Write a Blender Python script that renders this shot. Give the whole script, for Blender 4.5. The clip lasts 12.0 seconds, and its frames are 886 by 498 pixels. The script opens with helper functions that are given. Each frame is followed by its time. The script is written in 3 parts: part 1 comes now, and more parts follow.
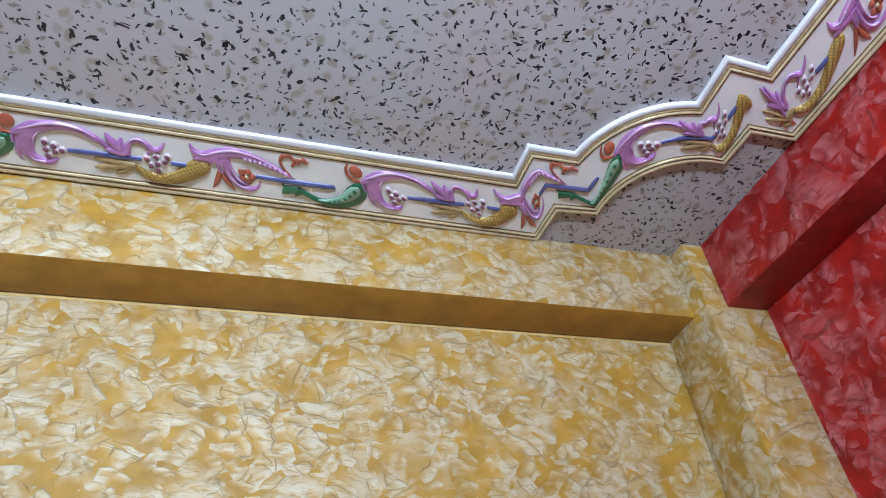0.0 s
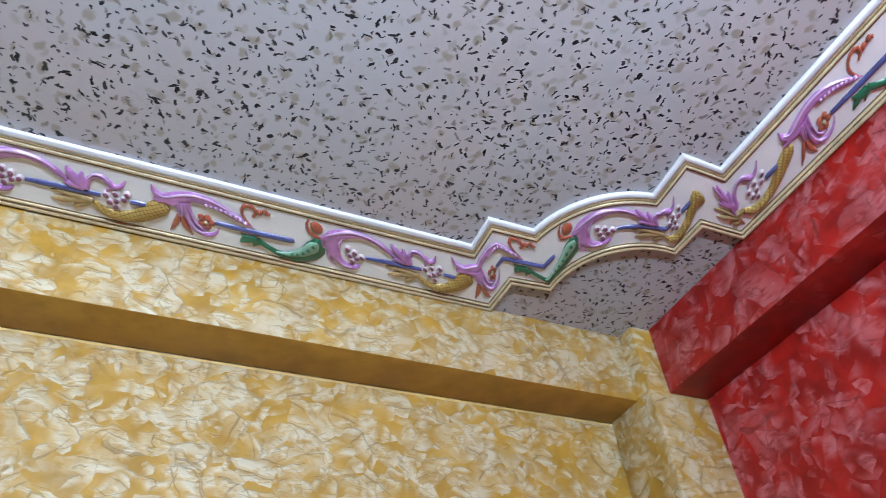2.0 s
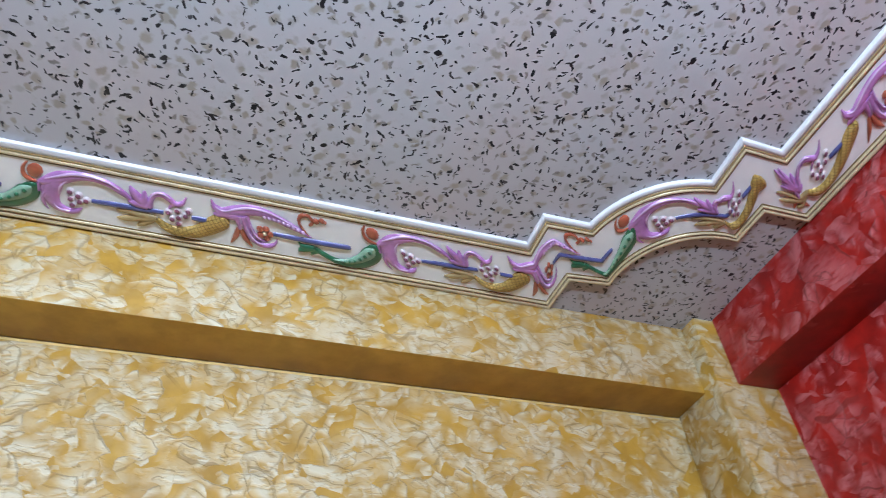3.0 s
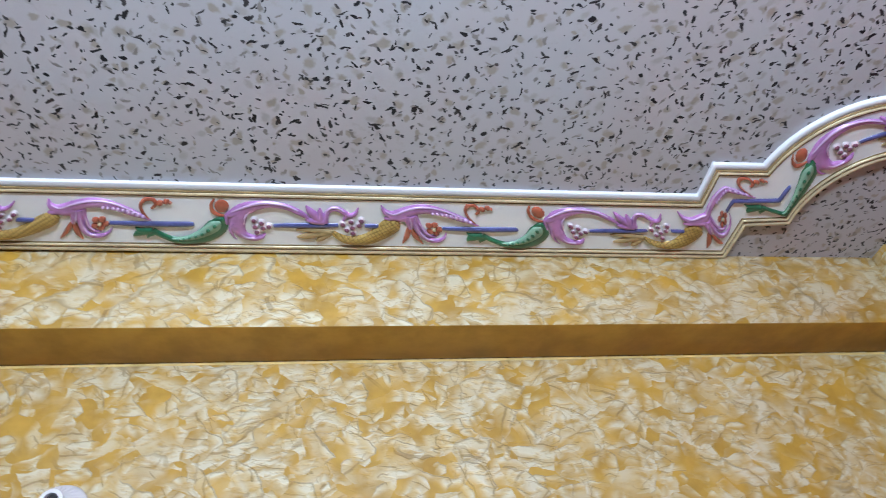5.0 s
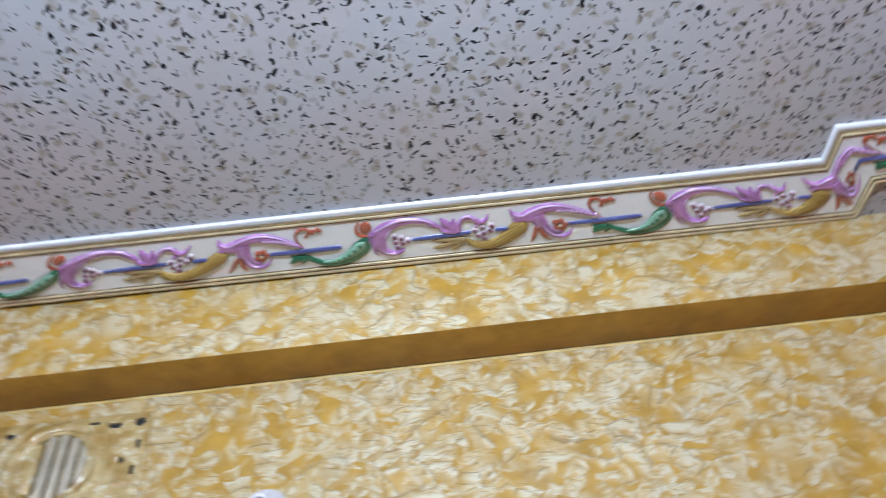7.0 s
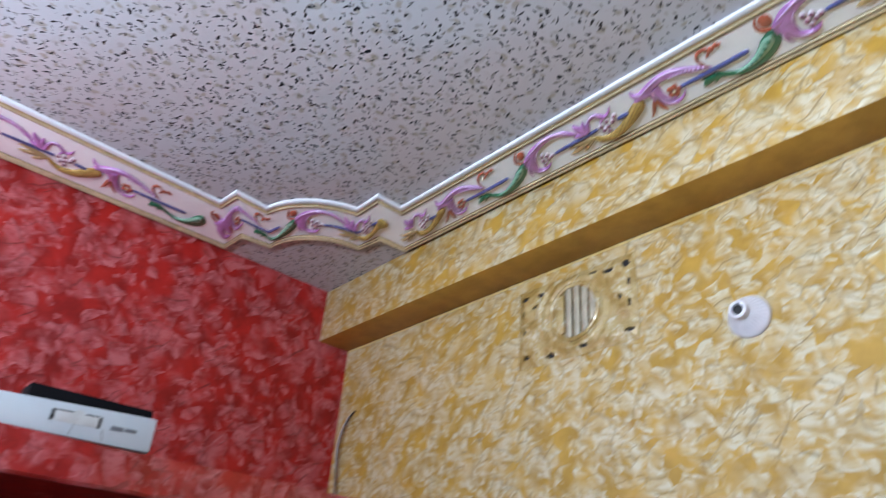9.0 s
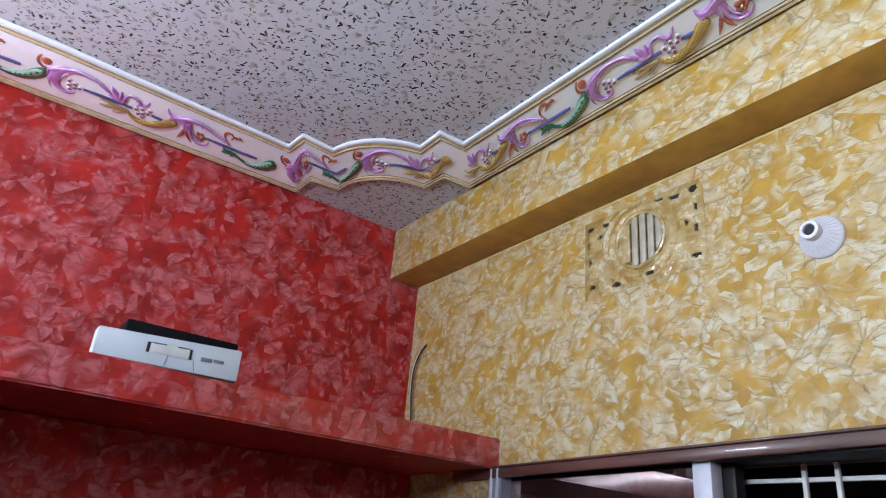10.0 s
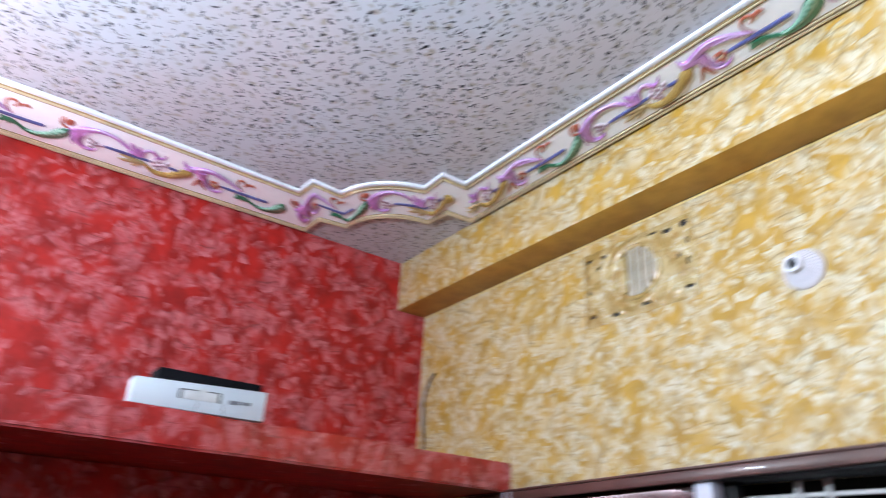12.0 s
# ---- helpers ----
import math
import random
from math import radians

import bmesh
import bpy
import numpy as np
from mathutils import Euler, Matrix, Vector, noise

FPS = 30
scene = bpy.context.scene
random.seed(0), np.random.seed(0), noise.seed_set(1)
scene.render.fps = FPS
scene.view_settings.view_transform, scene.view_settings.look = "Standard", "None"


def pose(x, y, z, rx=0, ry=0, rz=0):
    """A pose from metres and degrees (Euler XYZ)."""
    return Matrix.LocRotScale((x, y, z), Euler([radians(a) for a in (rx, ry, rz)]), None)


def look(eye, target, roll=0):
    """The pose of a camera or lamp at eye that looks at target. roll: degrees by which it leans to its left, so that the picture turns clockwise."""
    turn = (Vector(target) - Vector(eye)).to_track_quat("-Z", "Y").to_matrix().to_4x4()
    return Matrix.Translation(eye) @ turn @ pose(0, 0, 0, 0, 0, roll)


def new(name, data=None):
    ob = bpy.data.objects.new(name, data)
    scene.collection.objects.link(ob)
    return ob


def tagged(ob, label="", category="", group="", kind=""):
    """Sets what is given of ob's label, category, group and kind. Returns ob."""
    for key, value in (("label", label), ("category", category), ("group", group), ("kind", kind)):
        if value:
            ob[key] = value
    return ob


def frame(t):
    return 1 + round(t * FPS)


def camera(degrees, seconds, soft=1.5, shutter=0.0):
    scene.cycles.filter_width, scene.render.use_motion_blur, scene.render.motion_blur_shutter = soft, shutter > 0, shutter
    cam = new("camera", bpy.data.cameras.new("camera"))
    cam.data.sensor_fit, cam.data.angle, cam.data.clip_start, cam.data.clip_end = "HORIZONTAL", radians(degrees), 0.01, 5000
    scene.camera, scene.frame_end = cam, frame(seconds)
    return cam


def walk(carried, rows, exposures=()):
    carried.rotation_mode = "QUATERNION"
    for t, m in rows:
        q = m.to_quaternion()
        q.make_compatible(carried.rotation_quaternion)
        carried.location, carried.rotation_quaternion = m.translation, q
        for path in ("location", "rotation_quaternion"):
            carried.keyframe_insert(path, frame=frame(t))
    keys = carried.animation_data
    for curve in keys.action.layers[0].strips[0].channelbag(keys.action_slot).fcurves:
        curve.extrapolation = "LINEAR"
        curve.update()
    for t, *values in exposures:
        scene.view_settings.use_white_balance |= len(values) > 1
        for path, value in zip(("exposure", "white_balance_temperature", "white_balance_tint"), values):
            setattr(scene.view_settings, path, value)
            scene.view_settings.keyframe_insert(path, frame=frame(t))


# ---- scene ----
cam = camera(65.0, 12.0, soft=0.95, shutter=0.6)
PATH = [
    (0, (2.189, -1.239, 1.963), (2.775, 0.203, 3.219), -7.8),
    (0.5, (2.176, -1.236, 1.966), (2.821, 0.184, 3.218), -7.4),
    (1, (2.172, -1.247, 1.972), (2.939, 0.033, 3.304), -8.8),
    (1.5, (2.177, -1.253, 1.972), (2.945, -0.008, 3.336), -8.8),
    (2, (2.189, -1.266, 1.975), (2.858, 0.039, 3.335), -5.7),
    (2.5, (2.178, -1.255, 1.971), (2.81, 0.07, 3.329), -5.6),
    (3, (2.168, -1.252, 1.975), (2.717, 0.092, 3.35), -5.3),
    (3.5, (2.159, -1.241, 1.972), (2.605, 0.148, 3.34), -4.2),
    (3.7, (2.156, -1.243, 1.969), (2.525, 0.174, 3.331), -3.0),
    (5.3, (2.014, -1.243, 2.008), (2.254, 0.233, 3.337), -7.0),
    (5.5, (2.003, -1.238, 1.987), (2.227, 0.225, 3.332), -7.6),
    (6, (1.975, -1.263, 1.978), (2.178, 0.226, 3.298), -7.6),
    (6.5, (1.957, -1.292, 1.975), (2.143, 0.18, 3.316), -6.5),
    (7, (1.957, -1.322, 1.964), (1.945, 0.168, 3.299), -6.0),
    (7.5, (1.966, -1.359, 1.986), (1.641, 0.142, 3.266), -3.0),
    (7.7, (1.988, -1.369, 1.977), (1.493, 0.117, 3.221), 0.6),
    (9.3, (2.173, -1.328, 1.868), (0.716, -0.276, 2.746), 4.4),
    (9.5, (2.178, -1.322, 1.862), (0.675, -0.285, 2.68), 4.8),
    (10, (2.176, -1.336, 1.851), (0.649, -0.329, 2.661), 5.3),
    (10.4, (2.154, -1.363, 1.813), (0.586, -0.355, 2.535), 8.3),
    (10.5, (2.156, -1.358, 1.811), (0.539, -0.384, 2.473), 8.5),
    (10.6, (2.17, -1.368, 1.805), (0.521, -0.432, 2.442), 8.0),
    (10.8, (2.205, -1.382, 1.824), (0.552, -0.459, 2.460), 5.8),
    (11, (2.214, -1.391, 1.839), (0.573, -0.443, 2.478), 3.6),
    (11.5, (2.253, -1.415, 1.866), (0.709, -0.373, 2.596), 2.6),
    (11.9, (2.286, -1.427, 1.89), (0.789, -0.386, 2.714), 3.7),
    (12, (2.261, -1.442, 1.866), (0.755, -0.433, 2.712), 3.0),
]
walk(cam, [(t, look(eye, target, roll)) for t, eye, target, roll in PATH],
     exposures=[(0.0, 0.0), (6.5, 0.02), (7.5, 0.06), (9.3, 0.04), (10.0, 0.06), (10.5, 0.26), (11.0, 0.72), (11.5, 0.66), (12.0, 0.48)])

# ---- light: night outside, a long tube lamp on the south wall and a short one over the shelf ----
world = bpy.data.worlds.new("night")
scene.world = world
world.use_nodes = True
world.node_tree.nodes["Background"].inputs[0].default_value = (0.012, 0.014, 0.02, 1)
world.node_tree.nodes["Background"].inputs[1].default_value = 0.2

LAMP, LAMP_WEST = (2.05, -2.30, 2.42), (0.135, -2.05, 2.55)


def tube_glow(place_, target, length, energy):
    data = bpy.data.lights.new("tube_glow", "AREA")
    data.shape, data.size, data.size_y = "RECTANGLE", length, 0.05
    data.energy, data.color = energy, (0.69, 0.835, 1.0)
    new("tube_glow", data).matrix_world = look(place_, target)


tube_glow(LAMP, (2.05, 0.0, 7.2), 1.15, 88)
tube_glow(LAMP_WEST, (2.135, -1.20, 1.75), 0.55, 33)

H = 3.0           # ceiling
BEAM_Y = -0.125   # face of the yellow beam
BEAM_Z = 2.815
RIGHT = 3.438     # right red wall
RBEAM = 3.321     # face of the red beam
COL_Y = -0.167
BACK = -2.4
TOP = H + 0.006   # ceiling sheet, a little above the border
SHELF = 0.548


# ---- node helpers ----
class Nodes:
    def __init__(self, name):
        self.mat = bpy.data.materials.new(name)
        self.mat.use_nodes = True
        self.t = self.mat.node_tree
        self.bsdf = self.t.nodes["Principled BSDF"]

    def put(self, sock, value):
        if isinstance(value, bpy.types.NodeSocket):
            self.t.links.new(value, sock)
        elif value is not None:
            if isinstance(value, (tuple, list)) and len(value) == 3 and sock.type == "RGBA":
                value = (*value, 1)
            sock.default_value = value

    def math(self, op, a, b=None, c=None, clamp=False):
        n = self.t.nodes.new("ShaderNodeMath")
        n.operation, n.use_clamp = op, clamp
        for i, v in enumerate((a, b, c)):
            self.put(n.inputs[i], v)
        return n.outputs[0]

    def vec(self, op, a, b=None, scale=None):
        n = self.t.nodes.new("ShaderNodeVectorMath")
        n.operation = op
        self.put(n.inputs[0], a)
        self.put(n.inputs[1], b)
        if scale is not None:
            self.put(n.inputs["Scale"], scale)
        return n.outputs["Value"] if op in ("DOT_PRODUCT", "LENGTH") else n.outputs["Vector"]

    def coord(self):
        return self.t.nodes.new("ShaderNodeTexCoord").outputs["Object"]

    def noise(self, vec, scale, detail=2.0, rough=0.5):
        n = self.t.nodes.new("ShaderNodeTexNoise")
        self.put(n.inputs["Vector"], vec)
        n.inputs["Scale"].default_value, n.inputs["Detail"].default_value = scale, detail
        n.inputs["Roughness"].default_value = rough
        return n.outputs["Fac"], n.outputs["Color"]

    def voronoi(self, vec, scale, feature="F1"):
        n = self.t.nodes.new("ShaderNodeTexVoronoi")
        n.feature = feature
        self.put(n.inputs["Vector"], vec)
        n.inputs["Scale"].default_value = scale
        return n

    def mix(self, fac, a, b):
        n = self.t.nodes.new("ShaderNodeMix")
        n.data_type = "RGBA"
        self.put(n.inputs[0], fac)
        self.put(n.inputs[6], a)
        self.put(n.inputs[7], b)
        return n.outputs[2]

    def ramp(self, v, lo, hi):
        n = self.t.nodes.new("ShaderNodeMapRange")
        n.interpolation_type = "SMOOTHSTEP"
        self.put(n.inputs[0], v)
        n.inputs[1].default_value, n.inputs[2].default_value = lo, hi
        return n.outputs[0]

    def sep(self, v):
        n = self.t.nodes.new("ShaderNodeSeparateXYZ")
        self.put(n.inputs[0], v)
        return n.outputs

    def bump(self, height, strength, dist):
        n = self.t.nodes.new("ShaderNodeBump")
        self.put(n.inputs["Height"], height)
        n.inputs["Strength"].default_value, n.inputs["Distance"].default_value = strength, dist
        self.put(self.bsdf.inputs["Normal"], n.outputs[0])

    def set(self, **kw):
        for k, v in kw.items():
            self.put(self.bsdf.inputs[k.replace("_", " ")], v)
        return self.mat


def wallpaper(name, ground, deep, pearl, shine, cover, veil=0.9, coat=0.0, gloss=0.5, size=1.0):
    """Crumpled pearl-flake wallpaper: small angular folds, pale on one side and fading on the other, over a coloured ground."""
    n = Nodes(name)
    co = n.coord()
    _, wob = n.noise(co, 12.0, 2.0)
    _, fine = n.noise(co, 60.0, 2.0)
    warp = n.vec("ADD", co, n.vec("SCALE", n.vec("SUBTRACT", wob, (0.5, 0.5, 0.5)), scale=0.04))
    warp = n.vec("ADD", warp, n.vec("SCALE", n.vec("SUBTRACT", fine, (0.5, 0.5, 0.5)), scale=0.0040))
    cloud, _ = n.noise(co, 3.0, 2.0)
    patch, _ = n.noise(co, 9.0, 2.0)
    total, lines = None, None
    for scale, weight, shift, angle in ((12.0, 0.80, 0.0, 0.5), (19.0, 1.0, 7.3, -0.8), (27.0, 1.0, 3.1, 1.4), (38.0, 0.85, 5.7, 0.1)):
        scale *= size
        turn = n.t.nodes.new("ShaderNodeVectorRotate")
        turn.rotation_type = "EULER_XYZ"
        turn.inputs["Rotation"].default_value = (angle, angle * 0.9, 0.3)
        n.put(turn.inputs["Vector"], n.vec("ADD", warp, (shift, shift * 0.7, shift * 1.3)))
        p = n.vec("MULTIPLY", turn.outputs[0], (0.60, 1.30, 1.0))
        v = n.voronoi(p, scale)
        local = n.vec("SCALE", n.vec("SUBTRACT", p, v.outputs["Position"]), scale=scale)
        tilt = n.vec("NORMALIZE", n.vec("SUBTRACT", v.outputs["Color"], (0.5, 0.5, 0.5)))
        slope = n.vec("DOT_PRODUCT", local, tilt)
        fade = n.ramp(slope, -0.30, 0.36)
        r = n.sep(v.outputs["Color"])
        lean = n.vec("NORMALIZE", n.vec("SUBTRACT", n.vec("MULTIPLY", v.outputs["Color"], (1.0, -1.0, 0.6)), (0.4, -0.6, 0.3)))
        fold = n.math("SINE", n.math("ADD", n.math("MULTIPLY", n.vec("DOT_PRODUCT", local, lean), 11.0), n.math("MULTIPLY", r[2], 6.0)))
        fade = n.math("MULTIPLY", fade, n.math("ADD", 0.73, n.math("MULTIPLY", fold, 0.27)))
        drive = n.math("ADD", n.math("MULTIPLY", r[0], 0.95), n.math("MULTIPLY", patch, 1.5))
        drive = n.math("ADD", drive, n.math("MULTIPLY", cloud, 0.5))
        on = n.ramp(drive, 1.30 - cover, 1.54 - cover)
        fl = n.math("MULTIPLY", n.math("MULTIPLY", fade, on), weight)
        total = fl if total is None else n.math("MAXIMUM", total, fl)
        stroke_ = n.math("MULTIPLY", n.ramp(fold, -0.935, -0.99), n.math("MULTIPLY", n.ramp(r[1], 0.45, 0.60), n.ramp(slope, -0.25, 0.10)))
        rim = n.voronoi(p, scale, "DISTANCE_TO_EDGE").outputs["Distance"]
        crease = n.math("MULTIPLY", n.ramp(rim, 0.055, 0.012), n.math("MULTIPLY", n.ramp(slope, 0.02, 0.22), n.ramp(r[2], 0.45, 0.75)))
        stroke_ = n.math("MULTIPLY", n.math("MAXIMUM", stroke_, n.math("MULTIPLY", crease, weight)), on)
        lines = stroke_ if lines is None else n.math("MAXIMUM", lines, stroke_)
    streak, _ = n.noise(n.vec("MULTIPLY", warp, (1.0, 1.0, 2.2)), 36.0, 2.5, 0.55)
    flake = n.math("MULTIPLY", n.math("MULTIPLY", total, 1.15), n.ramp(streak, 0.16, 0.60), clamp=True)
    tone, _ = n.noise(co, 14.0, 4.0, 0.6)
    base = n.mix(n.ramp(tone, 0.3, 0.7), ground, deep)
    col = n.mix(n.math("MULTIPLY", flake, veil), base, pearl)
    col = n.mix(n.math("MULTIPLY", lines, 0.50), col, tuple(c * 0.45 + 0.015 for c in deep))
    n.bump(n.math("SUBTRACT", flake, n.math("MULTIPLY", lines, 0.5)), 0.40, 0.005)
    rough = n.math("SUBTRACT", 0.55, n.math("MULTIPLY", flake, 0.2))
    return n.set(Base_Color=col, Roughness=rough, Metallic=n.math("MULTIPLY", flake, shine),
                 Specular_IOR_Level=gloss, Coat_Weight=coat, Coat_Roughness=0.10)


def speckled(name):
    """Pale printed ceiling sheet with dark specks, strokes and faint olive chips."""
    n = Nodes(name)
    co = n.coord()
    flat = n.vec("MULTIPLY", co, (1, 1, 0))
    _, wob = n.noise(co, 70.0, 2.0)
    wobble = n.vec("SCALE", n.vec("SUBTRACT", wob, (0.5, 0.5, 0.5)), scale=0.016)
    cloud, _ = n.noise(co, 2.6, 2.0)
    col = n.mix(n.ramp(cloud, 0.3, 0.7), (0.445, 0.472, 0.525), (0.460, 0.438, 0.472))
    smear, _ = n.noise(co, 34.0, 4.0, 0.65)
    col = n.mix(n.math("MULTIPLY", n.ramp(smear, 0.56, 0.74), 0.30), col, (0.30, 0.27, 0.22))
    for scale, length, aspect, keep, shift, tint, strength, edge in (
            (24.0, 0.0120, 1.5, 0.72, 0.0, (0.25, 0.20, 0.115), 0.55, 0.45),
            (20.0, 0.0130, 1.8, 0.80, 5.1, (0.29, 0.27, 0.25), 0.45, 0.30),
            (33.0, 0.0082, 2.4, 0.65, 1.7, (0.13, 0.11, 0.085), 0.65, 0.55),
            (25.0, 0.0056, 1.7, 0.62, 2.9, (0.005, 0.007, 0.013), 1.0, 0.86),
            (27.0, 0.0090, 4.0, 0.66, 9.4, (0.008, 0.009, 0.014), 1.0, 0.84),
            (33.0, 0.0068, 3.0, 0.55, 6.6, (0.015, 0.015, 0.020), 0.96, 0.80),
            (44.0, 0.0040, 1.7, 0.66, 4.2, (0.02, 0.02, 0.026), 0.92, 0.75)):
        p = n.vec("ADD", flat, (shift, shift * 1.7, 0.0))
        v = n.voronoi(p, scale)
        v.voronoi_dimensions = "2D"
        local = n.vec("ADD", n.vec("SUBTRACT", p, v.outputs["Position"]), wobble)
        local = n.vec("MULTIPLY", local, (1, 1, 0))
        r = n.sep(v.outputs["Color"])
        turn = n.t.nodes.new("ShaderNodeVectorRotate")
        turn.rotation_type = "Z_AXIS"
        n.put(turn.inputs["Vector"], local)
        n.put(turn.inputs["Angle"], n.math("MULTIPLY", r[0], 6.283))
        d = n.vec("LENGTH", n.vec("MULTIPLY", turn.outputs[0], (1.0, aspect, 0.0)))
        size = n.math("MULTIPLY", n.math("ADD", 0.45, n.math("MULTIPLY", r[1], 0.75)), length)
        m = n.math("SUBTRACT", 1.0, n.ramp(n.math("DIVIDE", d, size), edge, 1.15))
        m = n.math("MULTIPLY", m, n.math("LESS_THAN", r[2], keep))
        col = n.mix(n.math("MULTIPLY", m, strength), col, tint)
    grain, _ = n.noise(co, 220.0, 2.0)
    n.bump(grain, 0.12, 0.001)
    return n.set(Base_Color=col, Roughness=0.5)


def paint(name, colour, rough=0.35, metal=0.0, vary=0.25, scale=60.0, bump=0.15, coat=0.0):
    """Hand-brushed paint: two tones of one colour, with brush grain."""
    n = Nodes(name)
    co = n.coord()
    a, _ = n.noise(co, scale, 3.0)
    b, _ = n.noise(co, scale * 0.2, 2.0)
    m = n.math("MULTIPLY", n.math("ADD", n.ramp(a, 0.3, 0.7), n.ramp(b, 0.3, 0.7)), 0.5)
    col = n.mix(m, tuple(c * (1 - vary) for c in colour), tuple(min(1, c * (1 + vary * 0.6)) for c in colour))
    n.bump(a, bump, 0.002)
    return n.set(Base_Color=col, Roughness=rough, Metallic=metal, Coat_Weight=coat)


def scaled_gold(name):
    """Tan gold paint with a faint diamond hatch."""
    n = Nodes(name)
    co = n.coord()
    x, y, _ = n.sep(co)
    hatch = None
    for a, b in ((480.0, 670.0), (670.0, -480.0)):
        w = n.math("SINE", n.math("ADD", n.math("MULTIPLY", x, a), n.math("MULTIPLY", y, b)))
        hatch = w if hatch is None else n.math("MAXIMUM", hatch, w)
    line = n.ramp(hatch, 0.75, 1.0)
    a, _ = n.noise(co, 40.0, 2.0)
    col = n.mix(n.ramp(a, 0.3, 0.7), (0.42, 0.28, 0.075), (0.58, 0.42, 0.14))
    col = n.mix(n.math("MULTIPLY", line, 0.85), col, (0.17, 0.10, 0.022))
    n.bump(n.math("SUBTRACT", 1.0, line), 0.6, 0.003)
    return n.set(Base_Color=col, Roughness=0.34, Metallic=0.25)


def film(name):
    """Wrinkled clear film stuck over ochre paper."""
    n = Nodes(name)
    co = n.coord()
    a, wob = n.noise(co, 26.0, 3.0)
    p = n.vec("ADD", co, n.vec("SCALE", wob, scale=0.09))
    b, _ = n.noise(p, 20.0, 2.0)
    wrinkle = n.math("ABSOLUTE", n.math("SUBTRACT", b, 0.5))
    col = n.mix(n.ramp(a, 0.35, 0.65), (0.32, 0.205, 0.062), (0.44, 0.335, 0.155))
    # pale wrinkles: gloss highlights of the film mixed into its colour
    col = n.mix(n.math("MULTIPLY", n.ramp(wrinkle, 0.045, 0.0), n.ramp(a, 0.42, 0.62)), col, (0.56, 0.51, 0.38))
    n.bump(wrinkle, 0.9, 0.010)
    return n.set(Base_Color=col, Roughness=0.2, Coat_Weight=0.6, Coat_Roughness=0.1)


YELLOW_TONES = (0.460, 0.270, 0.036), (0.325, 0.182, 0.020)
RED_TONES = (0.41, 0.012, 0.008), (0.225, 0.006, 0.005)
YELLOW = wallpaper("yellow_wallpaper", *YELLOW_TONES, (0.555, 0.520, 0.395), 0.10, 0.06, 0.92, 0.0, 0.5, 0.95)
RED = wallpaper("red_wallpaper", *RED_TONES, (0.56, 0.180, 0.205), 0.10, -0.13, 0.76, 0.0, 0.35, 0.80)
RED_SHELF = wallpaper("glossy_red_wallpaper", *RED_TONES, (0.56, 0.180, 0.205), 0.10, -0.13, 0.76, 1.0, 0.35, 0.80)
# strips under beams and shelf: shade put in by dropping nearly all pearl flakes
YELLOW_SHADE = wallpaper("shaded_yellow_wallpaper", (0.47, 0.255, 0.032), (0.34, 0.175, 0.020), (0.42, 0.26, 0.06), 0.05, -0.9)
RED_SHADE = wallpaper("shaded_red_wallpaper", *RED_TONES, (0.50, 0.06, 0.05), 0.05, -0.6)
LIT_EDGE = paint("lit_edge_paint", (0.66, 0.50, 0.20), 0.45, 0, 0.3, 30)
CEILING = speckled("ceiling_sheet")
WHITE = paint("white_gloss_paint", (0.87, 0.92, 0.99), 0.35, 0, 0.04, 25, 0.06, 0.1)
LIP = paint("lilac_white_paint", (0.70, 0.74, 0.82), 0.45, 0, 0.06, 25, 0.06)
GOLD = paint("gold_paint", (0.43, 0.325, 0.165), 0.32, 0.2, 0.3, 45)
CREAM = paint("cream_gold_paint", (0.62, 0.535, 0.35), 0.30, 0.12, 0.25, 45)
GROOVE = paint("dark_gold_paint", (0.20, 0.135, 0.050), 0.4, 0.15, 0.3, 45)
GOLD_SCALES = scaled_gold("gold_scale_paint")
PURPLE = paint("purple_pearl_paint", (0.50, 0.24, 0.60), 0.28, 0.12, 0.35, 55, 0.2, 0.4)
LILAC = paint("lilac_pearl_paint", (0.60, 0.42, 0.70), 0.28, 0.1, 0.15, 55, 0.2, 0.4)
BLUE = paint("blue_paint", (0.085, 0.10, 0.28), 0.3, 0.1, 0.35, 50, 0.2, 0.4)
GREEN = paint("green_paint", (0.022, 0.16, 0.085), 0.3, 0.15, 0.35, 50, 0.2, 0.4)
PALE_GREEN = paint("pale_green_paint", (0.24, 0.44, 0.34), 0.35, 0, 0.2, 60)
REDP = paint("vermilion_paint", (0.42, 0.11, 0.065), 0.3, 0, 0.35, 60, 0.2, 0.4)
BERRY = paint("berry_white_paint", (0.70, 0.64, 0.72), 0.3, 0, 0.12, 80, 0.2, 0.4)
BERRY_EYE = paint("berry_eye_paint", (0.22, 0.08, 0.14), 0.4, 0, 0.3, 80)
ALU = paint("brushed_aluminium", (0.58, 0.60, 0.70), 0.35, 0.1, 0.1, 30, 0.05)
ANODISED = paint("grey_anodised_aluminium", (0.30, 0.30, 0.36), 0.35, 0.4, 0.15, 30, 0.05)
BROWN = paint("brown_wood_varnish", (0.10, 0.042, 0.034), 0.35, 0, 0.35, 22, 0.2, 0.3)
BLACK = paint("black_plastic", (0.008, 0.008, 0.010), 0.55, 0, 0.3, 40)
BLACK_MATT = Nodes("black_matt_plastic").set(Base_Color=(0.006, 0.006, 0.008), Roughness=0.8, Specular_IOR_Level=0.08)
CARTON = paint("white_carton", (0.50, 0.57, 0.64), 0.5, 0, 0.05, 18, 0.05)
GREY_PRINT = paint("grey_print", (0.16, 0.17, 0.20), 0.6, 0, 0.2, 60)
TAPE = paint("clear_tape", (0.55, 0.58, 0.60), 0.15, 0, 0.15, 40)
